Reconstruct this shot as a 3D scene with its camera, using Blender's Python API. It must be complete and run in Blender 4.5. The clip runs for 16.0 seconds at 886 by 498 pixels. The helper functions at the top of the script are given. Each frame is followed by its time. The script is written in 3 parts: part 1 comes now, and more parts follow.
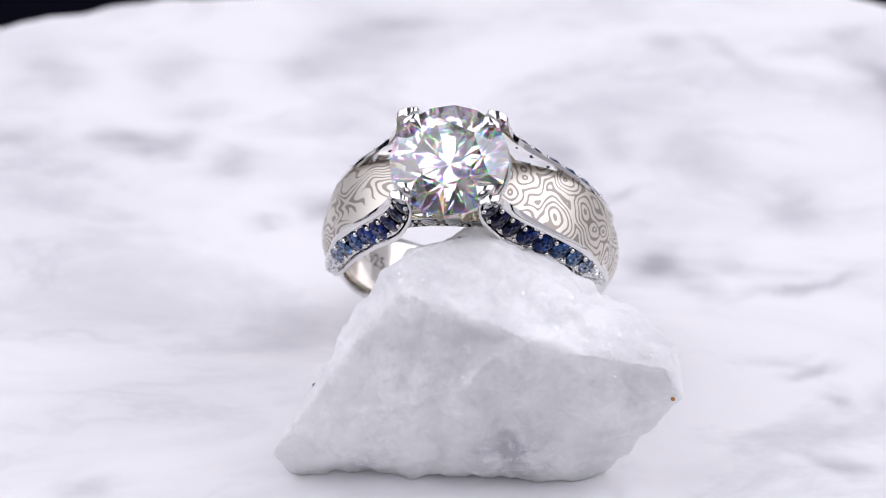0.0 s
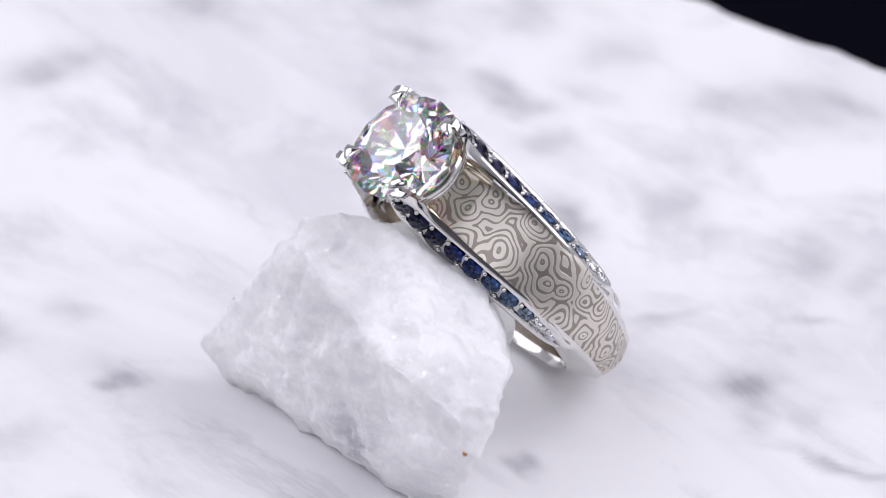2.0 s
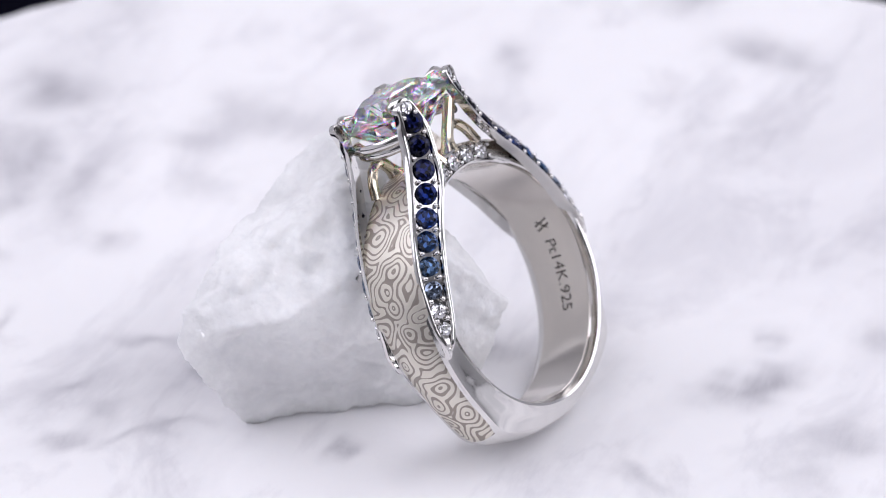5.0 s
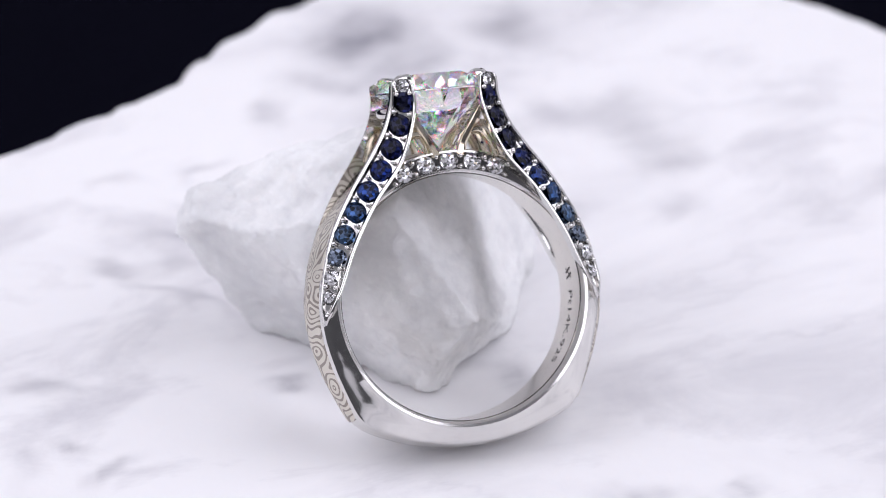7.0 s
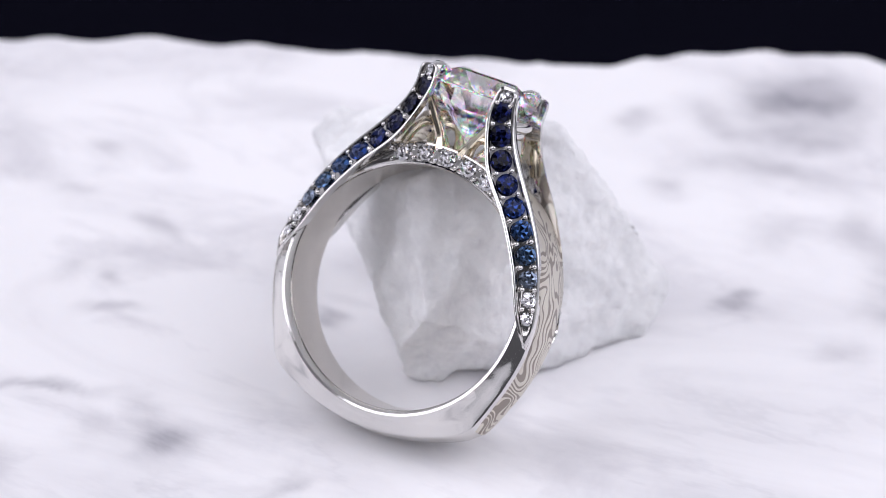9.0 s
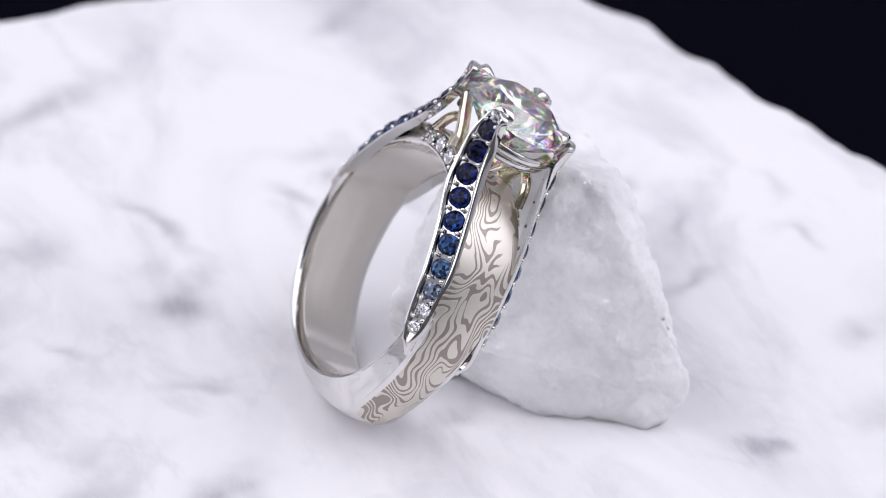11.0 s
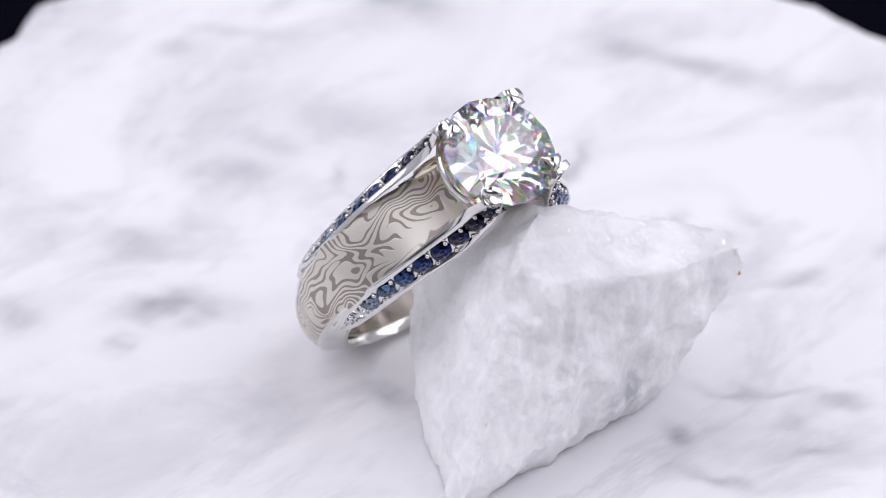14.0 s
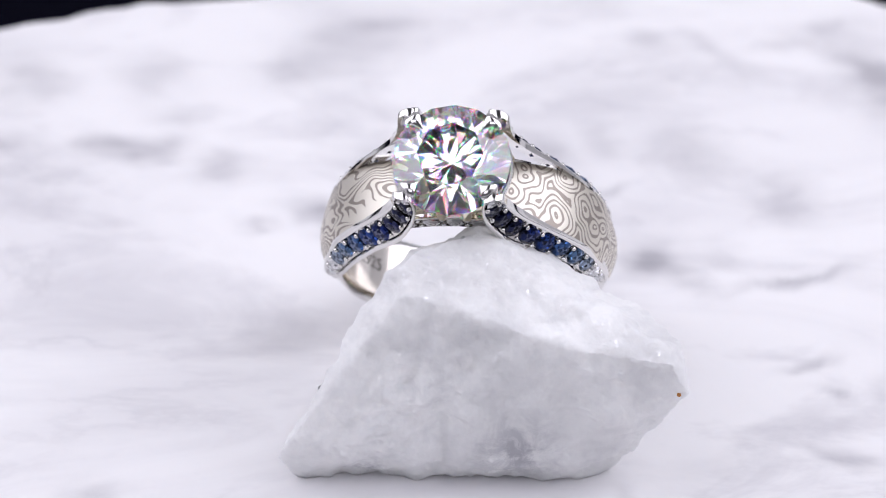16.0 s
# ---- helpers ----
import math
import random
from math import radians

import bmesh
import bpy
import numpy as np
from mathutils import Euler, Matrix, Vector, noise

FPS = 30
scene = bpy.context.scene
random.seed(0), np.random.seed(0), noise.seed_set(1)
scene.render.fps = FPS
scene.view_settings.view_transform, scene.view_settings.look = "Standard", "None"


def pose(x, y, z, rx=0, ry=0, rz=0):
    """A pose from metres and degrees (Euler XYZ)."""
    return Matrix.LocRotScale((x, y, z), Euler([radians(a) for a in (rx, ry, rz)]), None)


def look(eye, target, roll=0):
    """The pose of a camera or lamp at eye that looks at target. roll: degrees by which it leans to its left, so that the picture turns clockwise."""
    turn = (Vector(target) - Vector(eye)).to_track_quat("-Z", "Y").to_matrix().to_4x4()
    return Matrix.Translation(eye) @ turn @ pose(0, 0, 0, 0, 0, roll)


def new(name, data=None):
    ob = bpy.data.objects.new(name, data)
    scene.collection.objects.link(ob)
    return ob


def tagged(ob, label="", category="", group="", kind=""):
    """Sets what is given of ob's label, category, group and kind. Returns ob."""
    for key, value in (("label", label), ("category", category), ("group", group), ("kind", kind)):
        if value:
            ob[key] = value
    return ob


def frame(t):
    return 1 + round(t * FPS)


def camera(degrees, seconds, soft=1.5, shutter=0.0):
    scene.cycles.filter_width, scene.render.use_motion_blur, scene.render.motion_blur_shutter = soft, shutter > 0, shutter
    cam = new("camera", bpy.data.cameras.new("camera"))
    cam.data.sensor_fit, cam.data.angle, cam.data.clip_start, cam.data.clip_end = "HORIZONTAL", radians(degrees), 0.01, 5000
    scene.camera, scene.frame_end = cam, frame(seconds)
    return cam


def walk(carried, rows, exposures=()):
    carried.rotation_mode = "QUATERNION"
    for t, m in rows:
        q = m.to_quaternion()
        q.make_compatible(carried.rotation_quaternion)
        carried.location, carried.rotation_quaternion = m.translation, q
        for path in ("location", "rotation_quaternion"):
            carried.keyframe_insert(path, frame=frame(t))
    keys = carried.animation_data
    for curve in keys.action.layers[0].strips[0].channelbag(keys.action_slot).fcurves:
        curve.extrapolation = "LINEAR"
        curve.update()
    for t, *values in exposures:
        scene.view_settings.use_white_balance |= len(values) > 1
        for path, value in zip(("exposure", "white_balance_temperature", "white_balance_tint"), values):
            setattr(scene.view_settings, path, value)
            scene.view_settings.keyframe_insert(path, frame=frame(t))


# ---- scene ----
MM = 0.001
TURN = -22.386          # degrees a second, the turntable under the slab

# camera: a long macro lens on a stand
cam = camera(12.305, 16.0, soft=0.95)
EYE = Vector((0.0, -0.237, 0.17096))
AIM = EYE + Vector((-0.002093, 0.828878, -0.559425)) * 0.29
cam.data.dof.use_dof = True
cam.data.dof.focus_distance = 0.279
cam.data.dof.aperture_fstop = 38.0
walk(cam, [(0.0, look(EYE, AIM, 1.176)), (16.0, look(EYE, AIM, 1.176))])

# ------------------------------------------------------------------ light
world = bpy.data.worlds.new("studio_world")
scene.world = world
world.use_nodes = True
world.node_tree.nodes["Background"].inputs[0].default_value = (0.93, 0.94, 1.0, 1)
world.node_tree.nodes["Background"].inputs[1].default_value = 0.2


def softbox(name, eye, target, sx, sy, watts, colour):
    lamp = bpy.data.lights.new(name, "AREA")
    lamp.shape, lamp.size, lamp.size_y = "RECTANGLE", sx, sy
    lamp.energy, lamp.color = watts, colour
    ob = new(name, lamp)
    ob.matrix_world = look(eye, target)
    return ob


LAMP = (0.905, 0.892, 0.995)
softbox("side_softbox", (-0.375, 0.02, 0.40), (0, 0.01, 0.02), 0.54, 1.05, 3.32, LAMP)
softbox("side_softbox", (0.375, 0.02, 0.40), (0, 0.01, 0.02), 0.54, 1.05, 3.76, LAMP)
# unseen fill lamp added above the camera to brighten the rock behind the ring
softbox("front_fill", (-0.06, -0.50, 0.44), (0, 0, 0.02), 0.40, 0.26, 0.8, LAMP)
scene.view_settings.exposure = 0.0
scene.cycles.max_bounces = 20
scene.cycles.transmission_bounces = 20
scene.cycles.glossy_bounces = 8


# -------------------------------------------------------------- materials
class Nodes:
    """A small hand for building node materials."""

    def __init__(self, name):
        self.mat = bpy.data.materials.new(name)
        self.mat.use_nodes = True
        self.tree = self.mat.node_tree
        self.bsdf = self.tree.nodes["Principled BSDF"]
        self.out = self.tree.nodes["Material Output"]

    def add(self, kind, ins=None, **props):
        n = self.tree.nodes.new(kind)
        for k, v in props.items():
            setattr(n, k, v)
        for k, v in (ins or {}).items():
            self.put(n.inputs[k], v)
        return n

    def put(self, socket, v):
        if isinstance(v, bpy.types.NodeSocket):
            self.tree.links.new(v, socket)
        else:
            socket.default_value = v

    def set(self, **ins):
        for k, v in ins.items():
            self.put(self.bsdf.inputs[k.replace("_", " ")], v)

    def coords(self):
        return self.add("ShaderNodeTexCoord").outputs["Object"]

    def noise(self, vec, scale, detail=4.0, rough=0.55, dist=0.0):
        return self.add("ShaderNodeTexNoise", {"Vector": vec, "Scale": scale, "Detail": detail,
                                               "Roughness": rough, "Distortion": dist}).outputs["Fac"]

    def ramp(self, fac, stops):
        r = self.add("ShaderNodeValToRGB", {"Fac": fac})
        e = r.color_ramp.elements
        while len(e) < len(stops):
            e.new(0.5)
        for el, (pos, c) in zip(e, stops):
            el.position = pos
            el.color = (*c, 1) if len(c) == 3 else c
        return r.outputs["Color"]

    def math(self, op, a, b=0.0, c=0.0):
        n = self.add("ShaderNodeMath", operation=op)
        for s, v in zip(n.inputs, (a, b, c)):
            self.put(s, v)
        return n.outputs[0]

    def mix(self, fac, a, b, blend="MIX"):
        n = self.add("ShaderNodeMix", data_type="RGBA", blend_type=blend)
        self.put(n.inputs[0], fac)
        for s, v in ((n.inputs[6], a), (n.inputs[7], b)):
            self.put(s, (*v, 1) if isinstance(v, tuple) else v)
        return n.outputs[2]

    def bump(self, height, strength, dist):
        n = self.add("ShaderNodeBump", {"Height": height, "Strength": strength, "Distance": dist})
        self.put(self.bsdf.inputs["Normal"], n.outputs[0])


def metal_material(name, colour, rough):
    n = Nodes(name)
    co = n.coords()
    wear = n.noise(co, 900.0, 3.0)
    fine = n.noise(co, 9000.0, 2.0)
    n.set(Base_Color=n.mix(wear, colour, tuple(c * 0.93 for c in colour)), Metallic=1.0,
          Roughness=n.math("MULTIPLY_ADD", wear, rough * 0.9, rough * 0.55))
    n.bump(n.math("ADD", n.math("MULTIPLY", fine, 0.3), wear), 0.12, 0.00003)
    return n.mat


def mokume_material(eyes):
    """Folded two-metal laminate, etched a little: nested eyes on one shoulder, long flowing bands on the other."""
    n = Nodes("mokume_eyes" if eyes else "mokume_flow")
    co = n.coords()
    xyz = n.add("ShaderNodeSeparateXYZ", {"Vector": co}).outputs
    along = n.math("MULTIPLY", n.math("ARCTAN2", n.math("ABSOLUTE", xyz[0]), xyz[2]), 10.2)
    across = n.math("MULTIPLY", xyz[1], 1000.0)
    flat = n.add("ShaderNodeCombineXYZ", {0: along, 1: across, 2: 3.0 if eyes else 8.0}).outputs[0]
    warp = n.add("ShaderNodeTexNoise", {"Vector": flat, "Scale": 0.45 if eyes else 0.3, "Detail": 1.0, "Roughness": 0.5}).outputs["Color"]
    warp = n.add("ShaderNodeVectorMath", {0: warp, 1: (0.5, 0.5, 0.5)}, operation="SUBTRACT").outputs[0]
    warp = n.add("ShaderNodeVectorMath", {0: warp, 3: 1.6 if eyes else 2.4}, operation="SCALE").outputs[0]
    moved = n.add("ShaderNodeVectorMath", {0: flat, 1: warp}, operation="ADD").outputs[0]
    if eyes:
        # cells grow towards the stone and lie close together by the foot
        cell = n.add("ShaderNodeTexVoronoi", {"Vector": n.add("ShaderNodeVectorMath", {0: moved, 1: (0.44, 0.42, 1.0)}, operation="MULTIPLY").outputs[0],
                                              "Scale": 1.0, "Smoothness": 0.22}, feature="SMOOTH_F1", voronoi_dimensions="2D").outputs["Distance"]
        field = n.math("ADD", cell, n.math("MULTIPLY", n.noise(flat, 0.6, 0.0, 0.4), 0.15))
        wave = n.math("SINE", n.math("MULTIPLY", field, 36.0))
        width = n.math("MULTIPLY_ADD", n.noise(flat, 0.8, 1.0), 1.0, -0.37)
    else:
        lay = n.add("ShaderNodeMapping", {"Vector": moved, "Rotation": (0, 0, radians(12)), "Scale": (0.27, 0.8, 1.0)}).outputs[0]
        field = n.noise(lay, 0.55, 0.6, 0.4, 0.3)
        wave = n.math("SINE", n.math("MULTIPLY", field, 125.0))
        width = n.math("MULTIPLY_ADD", n.noise(lay, 0.7, 0.0), 1.9, -0.90)
    line = n.ramp(n.math("ADD", n.math("MULTIPLY_ADD", wave, 0.5, 0.5), width),
                  [(0.36, (0, 0, 0)), (0.48, (1, 1, 1))])
    fine = n.noise(co, 14000.0, 3.0, 0.6)
    tint = n.noise(co, 300.0, 2.0)
    light = n.mix(tint, (0.74, 0.69, 0.59), (0.80, 0.77, 0.71))
    light = n.mix(n.math("MULTIPLY", fine, 0.4), light, (0.56, 0.52, 0.46))
    dark = n.mix(tint, (0.30, 0.26, 0.225), (0.37, 0.33, 0.295))
    n.set(Base_Color=n.mix(line, dark, light), Metallic=0.9,
          Roughness=n.math("MULTIPLY_ADD", fine, 0.25, 0.26))
    n.bump(n.math("MULTIPLY_ADD", fine, 0.45, line), 0.4, 0.00005)
    return n.mat


def gem_material(name, bands, fire, rough=0.0):
    """Clear stone with fire: a white glass, and a share of glass for each colour band, each bent a little more."""
    n = Nodes(name)
    last = None
    for colour, ior in bands:
        g = n.add("ShaderNodeBsdfGlass", {"Color": (*colour, 1), "Roughness": rough, "IOR": ior})
        if last is None:
            last = g.outputs[0]
        else:
            last = n.add("ShaderNodeAddShader", {0: last, 1: g.outputs[0]}).outputs[0]
    white = n.add("ShaderNodeBsdfGlass", {"Color": (1, 1, 1, 1), "Roughness": rough, "IOR": 2.405})
    both = n.add("ShaderNodeMixShader", {0: fire, 1: white.outputs[0], 2: last})
    n.tree.links.new(both.outputs[0], n.out.inputs["Surface"])
    n.tree.nodes.remove(n.bsdf)
    return n.mat


def small_stone_material(name, colour, dark, cells, tip):
    """Small cut stone: foil-bright inner facets tipped every way, some painted dark as if unlit, under a clear polished
    face.
    """
    n = Nodes(name)
    co = n.coords()
    cell = n.add("ShaderNodeTexVoronoi", {"Vector": co, "Scale": cells}, feature="F1")
    value = n.add("ShaderNodeSeparateColor", {"Color": cell.outputs["Color"]}).outputs[1]
    # random cells darkened in the colour, for facets that return no light
    deep = n.ramp(value, [(0.25, (0, 0, 0)), (0.75, (1, 1, 1))])
    tilt = n.add("ShaderNodeVectorMath", {0: cell.outputs["Color"], 1: (0.5, 0.5, 0.5)}, operation="SUBTRACT").outputs[0]
    tilt = n.add("ShaderNodeVectorMath", {0: tilt, 3: tip}, operation="SCALE").outputs[0]
    face = n.add("ShaderNodeNewGeometry").outputs["Normal"]
    nn = n.add("ShaderNodeVectorMath", {0: face, 1: tilt}, operation="ADD").outputs[0]
    nn = n.add("ShaderNodeVectorMath", {0: nn}, operation="NORMALIZE").outputs[0]
    n.set(Base_Color=n.mix(deep, tuple(c * dark for c in colour), colour), Metallic=0.9, Roughness=0.08,
          Coat_Weight=0.22, Coat_Roughness=0.02, Coat_IOR=1.6)
    n.put(n.bsdf.inputs["Normal"], nn)
    return n.mat


def marble_slab_material():
    n = Nodes("polished_white_marble")
    co = n.coords()
    vein = n.add("ShaderNodeAttribute", attribute_name="vein").outputs["Fac"]
    lay = n.add("ShaderNodeMapping", {"Vector": co, "Rotation": (0, 0, radians(20)), "Scale": (0.5, 1.0, 1.0)}).outputs[0]
    cloud = n.noise(lay, 52.0, 5.0, 0.55, 0.8)
    wisp = n.noise(lay, 110.0, 6.0, 0.6, 0.5)
    ragged = n.noise(lay, 170.0, 7.0, 0.68, 0.7)
    grain = n.noise(co, 420.0, 5.0, 0.6)
    speck = n.noise(co, 2600.0, 2.0, 0.5)
    base = n.mix(n.ramp(cloud, [(0.45, (0, 0, 0)), (0.74, (1, 1, 1))]), (0.90, 0.89, 0.895), (0.70, 0.69, 0.71))
    base = n.mix(n.ramp(wisp, [(0.52, (0, 0, 0)), (0.74, (0.6, 0.6, 0.6))]), base, (0.50, 0.49, 0.525))
    base = n.mix(n.math("MULTIPLY", grain, 0.10), base, (0.66, 0.66, 0.69))
    thread = n.math("ABSOLUTE", n.math("SUBTRACT", n.noise(lay, 60.0, 6.0, 0.66, 0.3), 0.5))
    thread = n.math("MULTIPLY", n.ramp(thread, [(0.0, (1, 1, 1)), (0.03, (0, 0, 0))]), n.ramp(cloud, [(0.48, (0, 0, 0)), (0.68, (0.34, 0.34, 0.34))]))
    base = n.mix(thread, base, (0.42, 0.415, 0.45))
    wide = n.math("MULTIPLY", vein, n.math("MULTIPLY_ADD", ragged, 2.9, -0.3))
    base = n.mix(n.math("MINIMUM", wide, 0.92), base, (0.26, 0.255, 0.29))
    n.set(Base_Color=base, Roughness=n.math("MULTIPLY_ADD", speck, 0.14, 0.30), IOR=1.5,
          Subsurface_Weight=0.25, Subsurface_Scale=0.0015, Subsurface_Radius=(1.0, 0.95, 0.9))
    n.bump(n.math("MULTIPLY_ADD", grain, 0.6, n.math("MULTIPLY", speck, 0.2)), 0.16, 0.0002)
    return n.mat


def rock_material():
    n = Nodes("crystalline_white_marble")
    co = n.coords()
    cloud = n.noise(co, 120.0, 5.0, 0.6, 0.4)
    patch = n.noise(co, 520.0, 4.0, 0.6, 0.3)
    grain = n.noise(co, 1700.0, 5.0, 0.7)
    cell = n.add("ShaderNodeTexVoronoi", {"Vector": co, "Scale": 8600.0}, feature="F1")
    base = n.mix(n.ramp(cloud, [(0.42, (0, 0, 0)), (0.70, (1, 1, 1))]), (0.93, 0.93, 0.925), (0.72, 0.72, 0.725))
    base = n.mix(n.ramp(patch, [(0.52, (0, 0, 0)), (0.74, (0.55, 0.55, 0.55))]), base, (0.70, 0.70, 0.715))
    base = n.mix(n.ramp(grain, [(0.48, (0, 0, 0)), (0.78, (0.3, 0.3, 0.3))]), base, (0.74, 0.74, 0.755))
    # grey mineral stains on the broken front and at one foot
    for x, y, z, size, depth in ((4.5, -12.6, 3.4, 4.2, 0.75), (-6.0, -12.4, 0.8, 2.2, 0.7), (-1.5, -12.4, 9.0, 3.4, 0.35)):
        far = n.add("ShaderNodeVectorMath", {0: co, 1: (x * MM, y * MM, z * MM)}, operation="DISTANCE").outputs["Value"]
        near = n.math("MAXIMUM", n.math("SUBTRACT", 1.0, n.math("DIVIDE", far, size * MM)), 0.0)
        blot = n.math("MULTIPLY", near, n.ramp(n.noise(co, 420.0, 6.0, 0.7, 0.6), [(0.44, (0, 0, 0)), (0.62, (1, 1, 1))]))
        base = n.mix(n.math("MULTIPLY", blot, depth * 1.6), base, (0.47, 0.47, 0.50))
    glint = n.math("GREATER_THAN", n.add("ShaderNodeSeparateColor", {"Color": cell.outputs["Color"]}).outputs[0], 0.982)
    n.set(Base_Color=base, Roughness=0.55, IOR=1.5, Specular_IOR_Level=0.4,
          Subsurface_Weight=0.6, Subsurface_Scale=0.0032, Subsurface_Radius=(1.0, 0.97, 0.95))
    # clear crystal faces tipped at random catch the lamps
    tilt = n.add("ShaderNodeVectorMath", {0: cell.outputs["Color"], 1: (0.5, 0.5, 0.5)}, operation="SUBTRACT").outputs[0]
    tilt = n.add("ShaderNodeVectorMath", {0: tilt, 3: 1.2}, operation="SCALE").outputs[0]
    b = n.add("ShaderNodeBump", {"Height": n.math("MULTIPLY_ADD", patch, 0.7, grain), "Strength": 0.65, "Distance": 0.00022})
    nn = n.add("ShaderNodeVectorMath", {0: b.outputs[0], 1: tilt}, operation="ADD").outputs[0]
    nn = n.add("ShaderNodeVectorMath", {0: nn}, operation="NORMALIZE").outputs[0]
    n.put(n.bsdf.inputs["Normal"], b.outputs[0])
    spark = n.add("ShaderNodeBsdfGlossy", {"Color": n.mix(glint, (0, 0, 0), (0.5, 0.5, 0.5)), "Roughness": 0.08, "Normal": nn})
    both = n.add("ShaderNodeAddShader", {0: n.bsdf.outputs[0], 1: spark.outputs[0]})
    n.tree.links.new(both.outputs[0], n.out.inputs["Surface"])
    return n.mat


def plain_material(name, colour, rough, scale=60.0, gloss=0.3):
    n = Nodes(name)
    f = n.noise(n.coords(), scale, 5.0)
    n.set(Base_Color=n.mix(f, colour, tuple(c * 0.7 for c in colour)), Roughness=rough, Specular_IOR_Level=gloss)
    n.bump(f, 0.1, 0.001)
    return n.mat


GOLD = metal_material("white_gold", (0.75, 0.735, 0.715), 0.09)
GOLD_SATIN = metal_material("white_gold_warm_tint", (0.74, 0.70, 0.65), 0.15)
GOLD_RAW = metal_material("unplated_white_gold", (0.79, 0.715, 0.57), 0.16)
MOKUME = {1: mokume_material(True), -1: mokume_material(False)}
DIAMOND = gem_material("brilliant_white_stone", [((1, 0, 0), 2.36), ((0, 1, 0), 2.43), ((0, 0, 1), 2.50)], 0.25)
MELEE = small_stone_material("small_diamond", (0.95, 0.95, 0.97), 0.5, 3200.0, 1.4)
SAPPHIRES = [small_stone_material("sapphire", c, 0.22, 2300.0, 1.3) for c in (
    (0.002, 0.005, 0.05), (0.002, 0.005, 0.05), (0.003, 0.008, 0.075), (0.005, 0.020, 0.15),
    (0.014, 0.05, 0.24), (0.04, 0.105, 0.29), (0.10, 0.19, 0.36), (0.30, 0.37, 0.50))]
SLAB = marble_slab_material()
ROCK = rock_material()
RUST = plain_material("rust_speck", (0.55, 0.24, 0.07), 0.7, 4000.0)
STAMP = plain_material("stamped_mark", (0.10, 0.09, 0.08), 0.5, 4000.0)
CLOTH = plain_material("black_cloth", (0.004, 0.004, 0.008), 1.0, 60.0, 0.0)
DARK_BACK = plain_material("dark_back_panel", (0.14, 0.14, 0.145), 0.9)
DARK_PANEL = plain_material("dark_overhead_panel", (0.075, 0.075, 0.08), 0.9)
TENT = plain_material("white_tent_fabric", (0.82, 0.82, 0.83), 0.9)


# ---------------------------------------------------------------- helpers
def mesh_of(name, bm, material, smooth=True, crease=38):
    me = bpy.data.meshes.new(name)
    bmesh.ops.recalc_face_normals(bm, faces=bm.faces)
    for f in bm.faces:
        f.smooth = smooth
    if smooth:
        for e in bm.edges:
            e.smooth = e.calc_face_angle(0.0) < radians(crease)
    bm.to_mesh(me)
    bm.free()
    me.materials.append(material)
    return me


def part(name, bm, material, parent, label="", smooth=True):
    ob = new(name, mesh_of(name, bm, material, smooth) if isinstance(bm, bmesh.types.BMesh) else bm)
    ob.parent = parent
    return tagged(ob, label)


def curve_through(points, n):
    """n + 1 places along a smooth line through the given points."""
    pts = [Vector(q) for q in points]
    pts = [2 * pts[0] - pts[1], *pts, 2 * pts[-1] - pts[-2]]
    out = []
    for i in range(n + 1):
        s = i / n * (len(pts) - 3)
        k = min(int(s), len(pts) - 4)
        u = s - k
        a, b, c, d = pts[k:k + 4]
        out.append(0.5 * (2 * b + (c - a) * u + (2 * a - 5 * b + 4 * c - d) * u * u + (3 * b - a - 3 * c + d) * u ** 3))
    return out


def loft(bm, rings, closed=False, caps=True):
    """Skin a row of closed outlines."""
    rows = [[bm.verts.new(v) for v in ring] for ring in rings]
    m = len(rows[0])
    pairs = list(zip(rows, rows[1:])) + ([(rows[-1], rows[0])] if closed else [])
    for a, b in pairs:
        for j in range(m):
            bm.faces.new((a[j], a[(j + 1) % m], b[(j + 1) % m], b[j]))
    if caps and not closed:
        bm.faces.new(rows[0][::-1])
        bm.faces.new(rows[-1])


def tube(bm, path, radii, sides=10, flat=1.0):
    rings = []
    for i, q in enumerate(path):
        d = (path[min(i + 1, len(path) - 1)] - path[max(i - 1, 0)]).normalized()
        a = d.cross(Vector((0, 1, 0.01))).normalized()
        b = d.cross(a)
        r = radii[i] if isinstance(radii, (list, tuple)) else radii
        rings.append([q + a * (r * math.cos(k * math.tau / sides)) + b * (r * flat * math.sin(k * math.tau / sides))
                      for k in range(sides)])
    loft(bm, rings)


